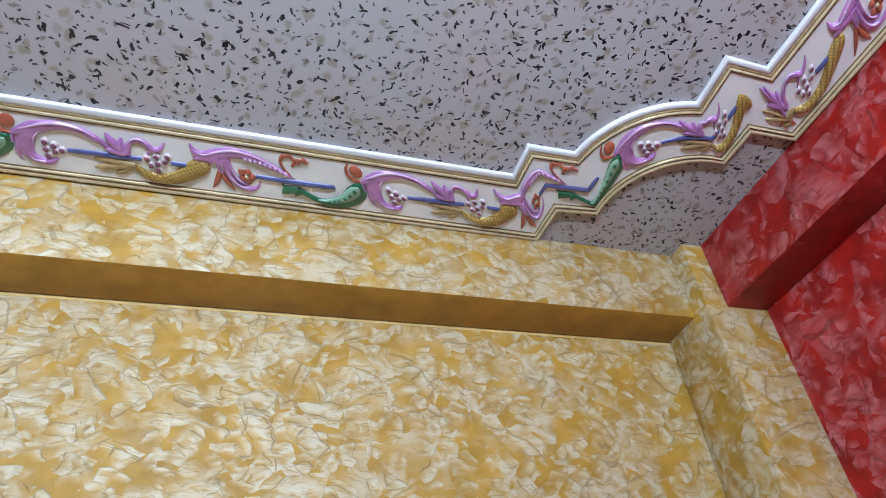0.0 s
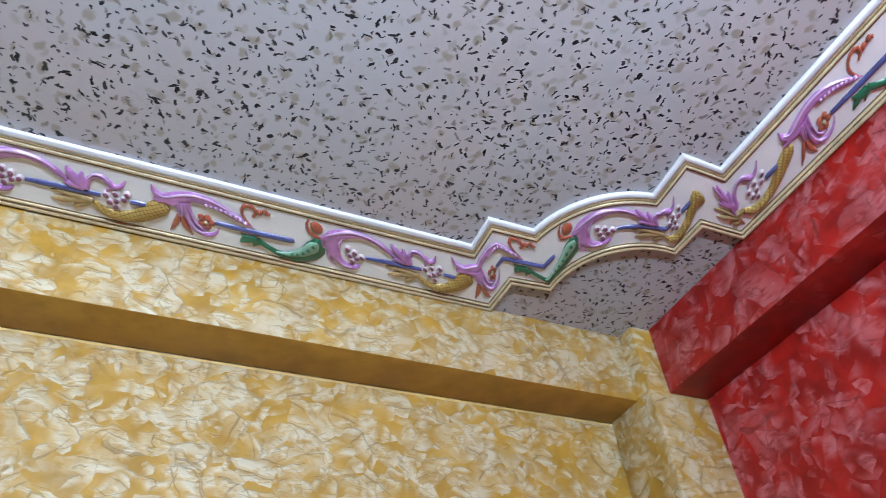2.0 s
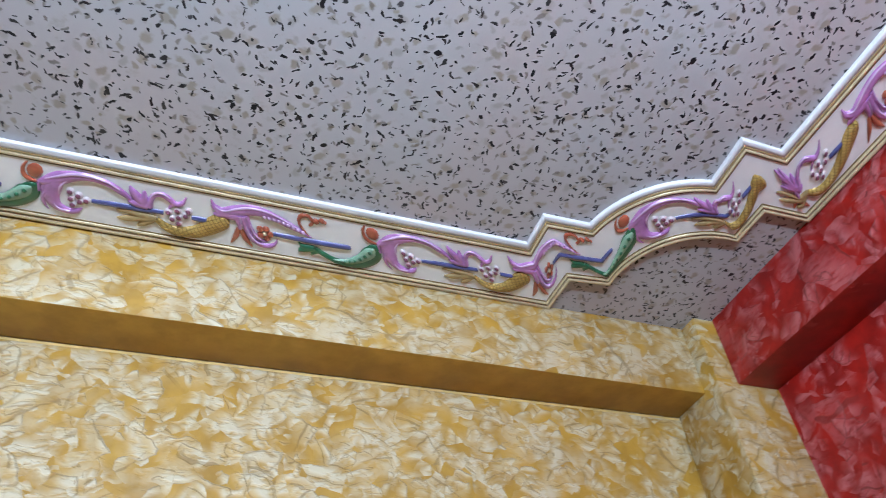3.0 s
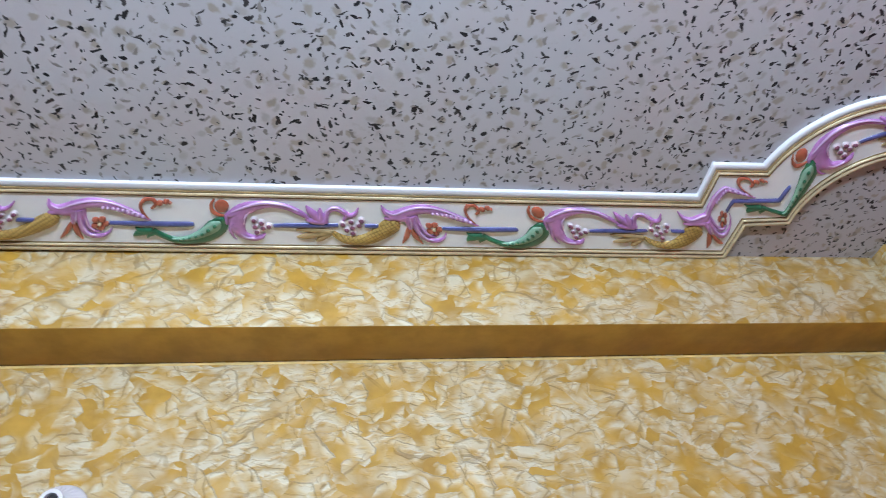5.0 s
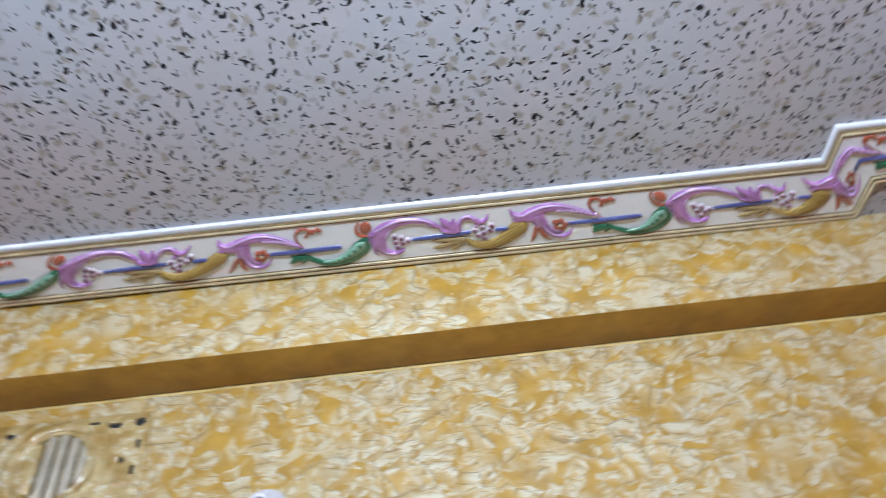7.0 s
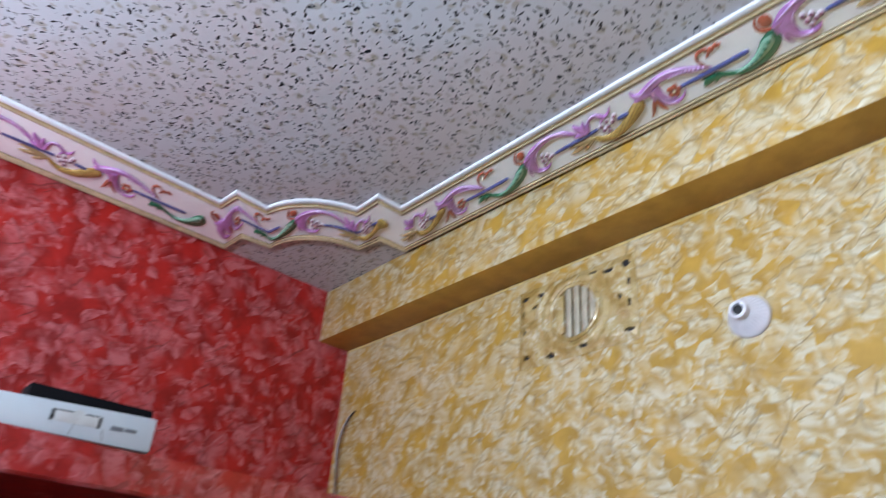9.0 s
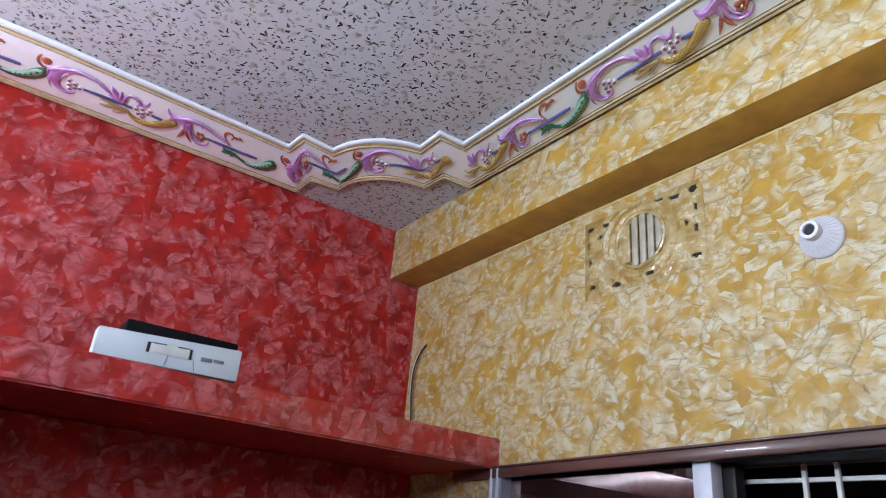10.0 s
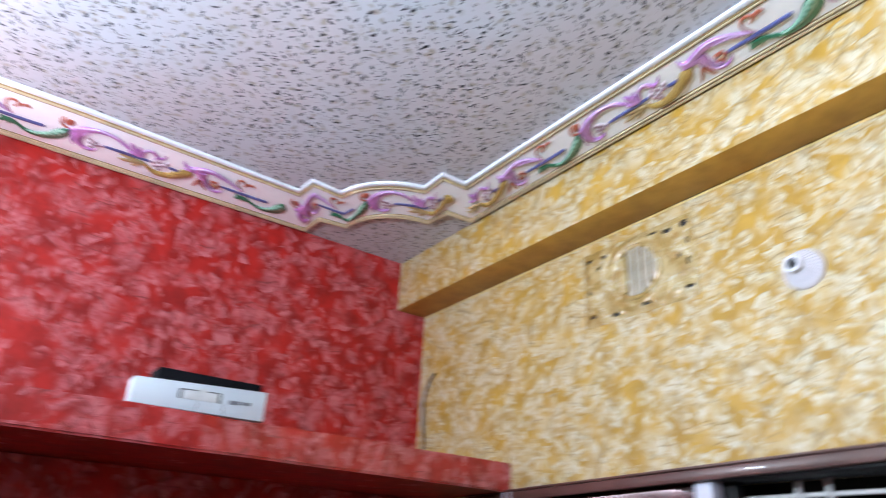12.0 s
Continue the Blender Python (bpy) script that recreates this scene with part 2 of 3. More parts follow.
PORCELAIN = paint("white_plastic", (0.66, 0.67, 0.75), 0.3, 0, 0.05, 40, 0.04)
GRILLE_PAINT = paint("grille_white_paint", (0.70, 0.70, 0.70), 0.45, 0, 0.15, 40)
VENT_PAPER = film("ochre_film_over_vent")
VENT_GREY = paint("grey_vent_louvre", (0.40, 0.36, 0.28), 0.3, 0.1, 0.3, 30, 0.3, 0.3)
FILL_WALL = paint("cream_fill_paint", (0.66, 0.62, 0.52), 0.6, 0, 0.08, 8)
FLOOR = paint("beige_floor_tile", (0.17, 0.155, 0.135), 0.4, 0, 0.15, 6)
TINT = Nodes("brown_reflective_glass").set(Base_Color=(0.13, 0.078, 0.080), Roughness=0.03, Metallic=0.85, Coat_Weight=1.0, Coat_Roughness=0.02)
GLOW = Nodes("tube_glass").set(Base_Color=(0.9, 0.9, 0.9), Emission_Color=(0.92, 0.96, 1.0), Emission_Strength=3.0)


# ---- mesh helpers ----
def mesh_of(name, bm, material, smooth=True):
    me = bpy.data.meshes.new(name)
    bmesh.ops.recalc_face_normals(bm, faces=bm.faces)
    bm.to_mesh(me)
    bm.free()
    for m in (material if isinstance(material, (list, tuple)) else [material]):
        me.materials.append(m)
    if smooth:
        me.shade_smooth()
        me.set_sharp_from_angle(angle=radians(38))
    return me


def part(name, bm, material, parent=None, label=""):
    ob = new(name, mesh_of(name, bm, material))
    ob.parent = parent
    if label:
        ob["label"] = label
    return ob


def box(bm, x0, x1, y0, y1, z0, z1, bevel=0.0, seg=2):
    got = bmesh.ops.create_cube(bm, size=1.0, matrix=Matrix.LocRotScale(
        ((x0 + x1) / 2, (y0 + y1) / 2, (z0 + z1) / 2), None, (abs(x1 - x0), abs(y1 - y0), abs(z1 - z0))))
    if bevel:
        edges = {e for v in got["verts"] for e in v.link_edges}
        bmesh.ops.bevel(bm, geom=list(edges), offset=bevel, segments=seg, affect="EDGES", profile=0.5)
    return bm


def boxes(*rows, bevel=0.0):
    bm = bmesh.new()
    for r in rows:
        box(bm, *r, bevel=bevel)
    return bm


def lathe(profile, axis_pose, segs=32, flute=0.0):
    """Turned solid: profile of (radius, height) about the local z axis."""
    bm = bmesh.new()
    rings = []
    for r, h in profile:
        ring = []
        for i in range(segs):
            a = 2 * math.pi * i / segs
            rr = r * (1 + flute * (i % 2) * (1 if 0.021 < r < 0.042 else 0))
            ring.append(bm.verts.new(axis_pose @ Vector((rr * math.cos(a), rr * math.sin(a), h))))
        rings.append(ring)
    for a, b in zip(rings, rings[1:]):
        for i in range(segs):
            bm.faces.new((a[i], a[(i + 1) % segs], b[(i + 1) % segs], b[i]))
    bm.faces.new(rings[-1])
    bm.faces.new(rings[0])
    return bm


def thing(name, label, category, group="", kind=""):
    ob = new(name)
    return tagged(ob, label, category, group, kind)


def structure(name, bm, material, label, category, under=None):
    # under: flakeless paper that stands for shade on downward faces
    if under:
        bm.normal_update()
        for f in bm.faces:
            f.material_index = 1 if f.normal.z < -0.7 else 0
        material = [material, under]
    return tagged(part(name, bm, material), label, category, "", "structure")


# ---- the room ----
WIN = (0.519, 1.95, 0.95, 2.10)
structure("wall_north", boxes((-0.2, WIN[0], 0, 0.2, 0, TOP), (WIN[1], RIGHT + 0.2, 0, 0.2, 0, TOP),
                              (WIN[0], WIN[1], 0, 0.2, WIN[3], TOP), (WIN[0], WIN[1], 0, 0.2, 0, WIN[2])),
          YELLOW, "yellow pearl-flake papered wall with a window", "wall")
beam = boxes((0.0, 3.265, BEAM_Y, -0.002, BEAM_Z, TOP), bevel=0.004)
for v in beam.verts:   # the beam is a little deeper towards the west wall
    if v.co.z < 2.9:   # and sags the same way
        v.co.z += 2.803 - BEAM_Z + 0.0037 * v.co.x
    if v.co.y < -0.06:
        v.co.y += 0.007 - 0.013 * (1 - v.co.x / 3.265)
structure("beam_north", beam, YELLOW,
          "yellow papered beam under the ceiling", "beam", YELLOW_SHADE)
# pale strip painted for the light that catches where wall meets beam
edge = boxes((0.001, 3.264, -0.0012, -0.0003, BEAM_Z - 0.0055, BEAM_Z - 0.0005))
for v in edge.verts:
    v.co.z += 2.803 - BEAM_Z + 0.0037 * v.co.x
structure("trim_lit_edge", edge, LIT_EDGE,
          "pale yellow line for the light caught under the beam", "trim")
structure("column_northeast", boxes((3.265, RIGHT + 0.02, COL_Y, -0.001, 0, TOP), bevel=0.005), YELLOW,
          "yellow papered corner column", "column")
west = boxes((-0.2, 0, BACK, 0, 0, TOP), (0, 0.085, BACK, -0.002, 0, 2.098))
for v in west.verts:   # a little out of square
    if v.co.y < -1 and -0.1 < v.co.x < 0.05:
        v.co.x += 0.055
structure("wall_west", west, RED,
          "red pearl-flake papered wall with a shelf", "wall")
structure("wall_east", boxes((RIGHT, RIGHT + 0.2, BACK, 0, 0, TOP)), RED, "red pearl-flake papered wall", "wall")
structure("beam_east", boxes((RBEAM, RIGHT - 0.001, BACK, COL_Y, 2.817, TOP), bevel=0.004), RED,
          "red papered beam under the ceiling", "beam", RED_SHADE)
# south wall is never in view; cream so it reflects light into the corners
structure("wall_south", boxes((-0.2, RIGHT + 0.2, BACK - 0.2, BACK, 0, TOP)), FILL_WALL, "unseen wall, cream to bounce fill light, with a tube lamp", "wall")
structure("floor", boxes((-0.2, RIGHT + 0.2, BACK - 0.2, 0.2, -0.1, 0)), FLOOR, "beige tiled floor", "floor")
structure("ceiling", boxes((-0.2, RIGHT + 0.2, BACK - 0.2, 0.2, TOP, TOP + 0.15)), CEILING,
          "pale ceiling with dark and olive specks", "ceiling")


def shelf():
    bm = bmesh.new()
    box(bm, 0.0, SHELF, BACK + 0.001, -0.001, 2.10, 2.187)
    bmesh.ops.subdivide_edges(bm, edges=[e for e in bm.edges if abs(e.verts[0].co.y - e.verts[1].co.y) > 1], cuts=60)
    for v in bm.verts:
        if v.co.x > 0.3:
            v.co.x += 0.005 * noise.noise(Vector((v.co.y * 3.0, v.co.z, 1.0)))
            v.co.z += 0.003 * noise.noise(Vector((v.co.y * 4.0, v.co.z * 9, 5.0)))
    front = [e for e in bm.edges if all(v.co.x > 0.5 for v in e.verts) and abs(e.verts[0].co.z - e.verts[1].co.z) < 0.02]
    bmesh.ops.bevel(bm, geom=front, offset=0.005, segments=2, affect="EDGES")
    structure("shelf_slab", bm, RED_SHELF, "red papered concrete loft shelf along the wall", "shelf", RED_SHADE)


shelf()


# ---- moulded ceiling border ----
def arc(a, m, b, n=12):
    """Points on the circle through a, m and b, ends left out."""
    ax, ay = a
    bx, by = m
    cx, cy = b
    d = 2 * (ax * (by - cy) + bx * (cy - ay) + cx * (ay - by))
    ux = ((ax**2 + ay**2) * (by - cy) + (bx**2 + by**2) * (cy - ay) + (cx**2 + cy**2) * (ay - by)) / d
    uy = ((ax**2 + ay**2) * (cx - bx) + (bx**2 + by**2) * (ax - cx) + (cx**2 + cy**2) * (bx - ax)) / d
    r = math.hypot(ax - ux, ay - uy)
    t0 = math.atan2(ay - uy, ax - ux)
    t1 = math.atan2(cy - uy, cx - ux)
    while t1 - t0 > math.pi:
        t1 -= 2 * math.pi
    while t1 - t0 < -math.pi:
        t1 += 2 * math.pi
    return [(ux + r * math.cos(t0 + (t1 - t0) * i / n), uy + r * math.sin(t0 + (t1 - t0) * i / n)) for i in range(1, n)]


L_OUT = [(0.034, -0.573), (0.149, -0.568), (0.159, -0.465), (0.321, -0.401), (0.382, -0.253), (0.488, -0.245), (0.494, -0.142)]
L_INN = [(0.306, -0.722), (0.399, -0.715), (0.386, -0.605), (0.522, -0.538), (0.591, -0.410), (0.700, -0.412), (0.697, -0.323)]
R_OUT = [(2.888, -0.120), (2.892, -0.226), (2.991, -0.234), (3.052, -0.390), (3.201, -0.438), (3.203, -0.531), (3.318, -0.532)]
R_INN = [(2.747, -0.313), (2.746, -0.400), (2.854, -0.400), (2.920, -0.517), (3.040, -0.574), (3.033, -0.684), (3.130, -0.680)]


def corner(p):
    """The three-point arc of a corner, p[2] to p[4], made round."""
    return p[:3] + arc(p[2], p[3], p[4]) + p[4:]


OUT = [(0.058, BACK + 0.01), (0.040, -1.40)] + corner(L_OUT) + corner(R_OUT) + [(3.318, BACK + 0.01)]
INN = [(0.345, BACK + 0.01), (0.345, -1.40)] + corner(L_INN) + corner(R_INN) + [(3.138, BACK + 0.01)]
WIDTH = 0.18
MID = [Vector(((a[0] + b[0]) / 2, (a[1] + b[1]) / 2)) for a, b in zip(OUT, INN)]
RUN = [0.0]
for a, b in zip(MID, MID[1:]):
    RUN.append(RUN[-1] + (b - a).length)


def on_border(s, v, drop):
    """The place s metres along the border, v metres in from its wall edge, drop metres under the ceiling."""
    s = min(max(s, 0.0), RUN[-1] - 1e-6)
    i = max(k for k in range(len(RUN) - 1) if RUN[k] <= s)
    f = (s - RUN[i]) / (RUN[i + 1] - RUN[i])
    o = Vector(OUT[i]).lerp(Vector(OUT[i + 1]), f)
    n = Vector(INN[i]).lerp(Vector(INN[i + 1]), f)
    p = o.lerp(n, v / WIDTH)
    return Vector((p.x, p.y, H - drop))


def along(x, y):
    """How far along the border the place nearest to x, y lies."""
    best = (9, 0)
    p = Vector((x, y))
    for i in range(len(MID) - 1):
        d = MID[i + 1] - MID[i]
        f = min(1, max(0, (p - MID[i]).dot(d) / d.length_squared))
        best = min(best, ((MID[i] + d * f - p).length, RUN[i] + f * d.length))
    return best[1]


border = thing("ceiling_border", "white moulded plaster ceiling border with painted flower relief and gold lines", "ceiling border")


def strip(name, profile, material, label):
    bm = bmesh.new()
    rows = []
    for o, n in zip(OUT, INN):
        row = []
        keep = min(1.0, 0.245 / (Vector(n) - Vector(o)).length)   # lines keep their width where the border is broader
        for v, drop in profile:
            f = v / WIDTH
            p = Vector(o).lerp(Vector(n), f * keep if f < 0.5 else 1 - (1 - f) * keep)
            row.append(bm.verts.new((p.x, p.y, H - drop)))
        rows.append(row)
    k = len(profile)
    for a, b in zip(rows, rows[1:]):
        for i in range(k):
            bm.faces.new((a[i], a[(i + 1) % k], b[(i + 1) % k], b[i]))
    bm.faces.new(rows[0])
    bm.faces.new(rows[-1])
    part(name, bm, material, border, label)


def bead(v0, v1, low, high):
    pts = [(v0, -0.005)]
    for i in range(7):
        a = math.pi * i / 6
        pts.append(((v0 + v1) / 2 - (v1 - v0) / 2 * math.cos(a), low + (high - low) * math.sin(a)))
    return pts + [(v1, -0.005)]


FIELD = 0.002
strip("field", [(0.004, -0.005), (0.004, FIELD), (0.174, FIELD), (0.174, -0.005)], WHITE, "white gloss-painted field")
strip("gold_edge", bead(-0.002, 0.0100, 0.001, 0.006), CREAM, "cream-gold painted wall edge")
strip("groove", bead(0.0104, 0.0128, 0.001, 0.0030), GROOVE, "dark gold groove")
strip("gold_line", bead(0.0130, 0.0205, 0.001, 0.006), CREAM, "cream-gold painted bead")
strip("groove", bead(0.0209, 0.0240, 0.001, 0.0034), GROOVE, "dark gold groove")
strip("groove", bead(0.1478, 0.1502, 0.001, 0.0034), GROOVE, "dark gold groove")
strip("gold_line", bead(0.1504, 0.1590, 0.001, 0.0055), CREAM, "cream-gold painted bead")
strip("groove", bead(0.1592, 0.1650, 0.001, 0.0040), GOLD, "gold-painted groove")
strip("inner_lip", bead(0.1652, 0.1800, 0.0012, 0.0042), LIP, "white rounded inner lip")

# The relief is drawn on a sheet: one repeat is 1600 units long with its flower at 1160; across, the border is about 360 units.
SHEET, FLOWER, PERIOD = 1600.0, 1160.0, 0.654
UNIT = PERIOD / SHEET


def place(x, y, at):
    """Where the sheet's point lies: metres along and across; at: the flower's place, and how far the repeat is stretched."""
    s0, stretch = at
    s = s0 + (x - FLOWER) * UNIT * stretch
    across = (on_border(s, WIDTH, 0) - on_border(s, 0, 0)).length
    x -= SHEET if x > 1745 else 0
    low, high = 405 - 0.0417 * x, 30 - 0.016 * x
    f = 0.5 + ((low - y) / (low - high) - 0.5) * min(1.0, 0.25 / across)
    return s, f * WIDTH, across / WIDTH


def smooth_line(pts, step=5):
    out = []
    n = len(pts)
    for i in range(n - 1):
        p0, p1, p2, p3 = (pts[max(0, i - 1)], pts[i], pts[i + 1], pts[min(n - 1, i + 2)])
        for k in range(step):
            t = k / step
            out.append(tuple(0.5 * (2 * b + (c - a) * t + (2 * a - 5 * b + 4 * c - d) * t * t + (3 * b - a - 3 * c + d) * t**3)
                             for a, b, c, d in zip(p0, p1, p2, p3)))
    return out + [pts[-1]]


def stroke(bm, pts, at, rise=0.006, base=FIELD):
    """A raised, rounded brush stroke through points of (along, across, half width)."""
    rows = []
    flat = [(place(x, y, at), w) for x, y, w in smooth_line(pts)]
    for i, ((s, v, wide), w) in enumerate(flat):
        (sa, va, _), (sb, vb, _) = flat[max(0, i - 1)][0], flat[min(len(flat) - 1, i + 1)][0]
        ds, dv = sb - sa, (vb - va) * wide
        d = math.hypot(ds, dv) or 1
        ns, nv = -dv / d, ds / d / wide
        half = max(1.5, w) * 0.00049
        up = min(rise, half * 0.9)
        nv *= 1.35
        row = []
        for k in range(7):
            a = math.pi * k / 6
            c, h = -math.cos(a), math.sin(a)
            row.append(bm.verts.new(on_border(s + ns * half * c, v + nv * half * c, base - 0.001 + (up + 0.001) * h)))
        rows.append(row)
    for a, b in zip(rows, rows[1:]):
        for k in range(6):
            bm.faces.new((a[k], a[k + 1], b[k + 1], b[k]))
    bm.faces.new(rows[0])
    bm.faces.new(rows[-1])


def knob(bm, x, y, r, at, rise=0.005, base=FIELD):
    s, v, wide = place(x, y, at)
    rr = r * 0.00047
    rings = []
    for j in range(4):
        e = math.pi / 2 * j / 4
        rings.append([bm.verts.new(on_border(s + rr * math.cos(e) * math.cos(a), v + 1.25 * rr * math.cos(e) * math.sin(a) / wide,
                                             base - 0.001 + (rise + 0.001) * math.sin(e)))
                      for a in (2 * math.pi * i / 10 for i in range(10))])
    top = bm.verts.new(on_border(s, v, base + rise))
    for a, b in zip(rings, rings[1:]):
        for i in range(10):
            bm.faces.new((a[i], a[(i + 1) % 10], b[(i + 1) % 10], b[i]))
    for i in range(10):
        bm.faces.new((rings[-1][i], rings[-1][(i + 1) % 10], top))


def relief(name, material, at, strokes=(), knobs=(), label="", rise=0.006, base=FIELD, parent=None, single=False):
    """One painted part of the relief; single: every stroke and knob becomes a part of its own."""
    shapes = [("s", p) for p in strokes] + [("k", k) for k in knobs]
    ob = None
    for pack in ([[x] for x in shapes] if single else [shapes]):
        bm = bmesh.new()
        for kind, data in pack:
            if kind == "s":
                stroke(bm, data, at, rise, base)
            else:
                knob(bm, *data, at, min(rise, 0.005), base)
        ob = part(name, bm, material, parent or border, label)
    return ob


def leaf_head(at):
    """Purple leaf that holds the flower in its curl."""
    leaf = relief("purple_leaf", PURPLE, at, [
        [(918, 98, 3), (932, 130, 13), (972, 148, 20), (1035, 130, 24), (1100, 112, 22), (1160, 110, 20), (1220, 122, 18), (1290, 145, 15), (1350, 168, 9), (1394, 186, 2)],
        [(922, 168, 4), (948, 162, 14), (1000, 150, 20)], [(935, 140, 10), (985, 156, 20), (1040, 152, 24)],
        [(1036, 148, 22), (1040, 180, 15), (1042, 218, 8)],
        [(1062, 146, 20), (1072, 200, 14), (1092, 250, 12), (1130, 276, 11), (1172, 276, 10), (1204, 258, 7), (1220, 228, 2)],
        [(1080, 140, 12), (1092, 190, 9), (1112, 232, 8), (1142, 252, 7), (1170, 252, 4)]], (), "purple pearl-painted acanthus leaf")
    relief("leaf_highlight", LILAC, at, [
        [(936, 124, 2), (975, 138, 4), (1035, 116, 5), (1100, 98, 5), (1165, 96, 4), (1225, 107, 4), (1290, 130, 3), (1345, 154, 2)],
        [(1074, 180, 2), (1086, 226, 4), (1116, 262, 4), (1150, 270, 3)], [(1052, 150, 3), (1054, 190, 4), (1050, 214, 2)],
        [(1096, 180, 2), (1112, 222, 3), (1140, 244, 3)]],
        [(1172 + 23 * i, 124 + 0.6 * i * i, 9) for i in range(9)], "lilac vein or bead", 0.004, FIELD + 0.0045, leaf, True)
    drops(at)


def drops(at):
    relief("red_drop", REDP, at, [
        [(1034, 214, 8), (1020, 256, 12), (992, 302, 3)], [(1046, 214, 8), (1062, 258, 12), (1092, 300, 3)]], (), "vermilion drop petal", 0.005, single=True)


def flower(at):
    fl = relief("red_flower", REDP, at, (), [(1140, 196, 16), (1170, 192, 16), (1186, 214, 16), (1168, 234, 16), (1140, 226, 16)], "vermilion five-petal flower")
    relief("flower_eye", CREAM, at, (), [(1161, 212, 8)], "gold flower centre", 0.004, FIELD + 0.004, fl)


def stem_long(at):
    relief("blue_stem", BLUE, at, [[(1204, 208, 9), (1300, 206, 11), (1450, 202, 12), (1570, 196, 11), (1592, 194, 6)]], (), "blue-painted stem")


def red_curl(at):
    relief("red_curl", REDP, at, [
        [(1384, 182, 3), (1352, 146, 6), (1342, 112, 8), (1362, 84, 9), (1398, 82, 8), (1412, 106, 8), (1394, 126, 6)]],
        [(1432, 98, 15), (1462, 90, 14), (1480, 94, 7)], "vermilion curl with berries", 0.005)


def green_pod(at):
    pod = relief("green_pod", GREEN, at, [
        [(1316, 272, 4), (1338, 254, 14), (1396, 240, 14)], [(1322, 224, 3), (1350, 240, 14), (1400, 238, 14)],
        [(1378, 278, 3), (1390, 258, 12), (1424, 240, 12)],
        [(1400, 236, 13), (1446, 260, 12), (1506, 280, 14), (1580, 276, 22), (1650, 246, 36), (1700, 202, 42), (1718, 172, 28), (1728, 154, 8)]], (), "green-painted pea pod")
    relief("pod_lining", PALE_GREEN, at, [[(1490, 270, 3), (1556, 264, 9), (1630, 236, 19), (1688, 196, 25), (1708, 176, 14), (1716, 166, 4)]], (),
           "pale green pod lining", 0.004, FIELD + 0.0042, pod)
    relief("pod_seed", GREEN, at, (), [(1520, 270, 4), (1546, 264, 5), (1572, 256, 6), (1600, 248, 7), (1630, 234, 9), (1660, 214, 10), (1690, 190, 10)],
           "green seed in the pod", 0.003, FIELD + 0.0078, pod, True)


def red_bud(at):
    relief("red_bud", REDP, at, [[(1690, 68, 4), (1674, 96, 8), (1680, 126, 9), (1706, 142, 8), (1738, 146, 4)]],
           [(1724, 100, 32)], "vermilion rose bud", 0.006)


def scroll(at):
    sc = relief("purple_scroll", PURPLE, at, [
        [(1742, 186, 8), (1776, 176, 20), (1826, 152, 28), (1890, 128, 20), (1960, 118, 13), (2036, 128, 12), (2096, 154, 13), (2140, 182, 8)],
        [(1820, 156, 28), (1796, 200, 38), (1796, 250, 32), (1822, 292, 19), (1868, 308, 13), (1906, 300, 11), (1926, 280, 3)],
        [(1776, 226, 14), (1764, 268, 10), (1774, 304, 5), (1790, 322, 2)]], (), "purple pearl-painted scroll")
    relief("scroll_highlight", LILAC, at, [
        [(1770, 160, 2), (1830, 134, 5), (1890, 112, 6), (1960, 106, 5), (2036, 116, 4), (2094, 142, 3)],
        [(1808, 270, 2), (1832, 298, 5), (1876, 304, 4)], [(1862, 150, 2), (1836, 186, 5), (1830, 226, 2)]], (), "lilac highlight", 0.004, FIELD + 0.0048, sc, True)


def berries(at, spots):
    for x, y in spots:
        be = relief("berry", BERRY, at, (), [(x, y, 17)], "pinkish white berry", 0.005)
        relief("berry_eye", BERRY_EYE, at, (), [(x - 1, y + 1, 11)], "dark berry eye", 0.0026, FIELD + 0.0040, be)


def berries_first(at):
    berries(at, [(1876, 206), (1880, 240), (1912, 218), (1918, 246), (1888, 270), (1946, 236)])


def stem_mid(at):
    relief("blue_stem", BLUE, at, [[(1968, 234, 8), (2060, 228, 11), (2180, 222, 11), (2284, 216, 9)]], (), "blue-painted stem")


def tulip(at):
    tu = relief("purple_tulip", PURPLE, at, [
        [(2136, 116, 4), (2152, 144, 16), (2188, 182, 22)], [(2202, 126, 5), (2200, 158, 15), (2194, 192, 22)],
        [(2126, 190, 6), (2166, 196, 16), (2216, 198, 16)],
        [(2222, 200, 14), (2230, 162, 12), (2254, 134, 10), (2290, 128, 11), (2322, 146, 12), (2346, 160, 11), (2376, 148, 9), (2396, 116, 3)],
        [(2340, 156, 10), (2322, 174, 8), (2306, 198, 3)]], (), "purple pearl-painted tulip tendril")
    relief("tulip_highlight", LILAC, at, [[(2228, 150, 2), (2254, 122, 4), (2290, 118, 4), (2320, 134, 2)]], (), "lilac highlight", 0.003, FIELD + 0.004, tu)


def berries_second(at):
    berries(at, [(2308, 206), (2350, 190), (2388, 208), (2402, 182), (2354, 222), (2324, 236), (2352, 252)])


def stem_short(at):
    relief("blue_stem", BLUE, at, [[(2414, 212, 9), (2450, 212, 11), (2492, 210, 9)]], (), "blue-painted stem")


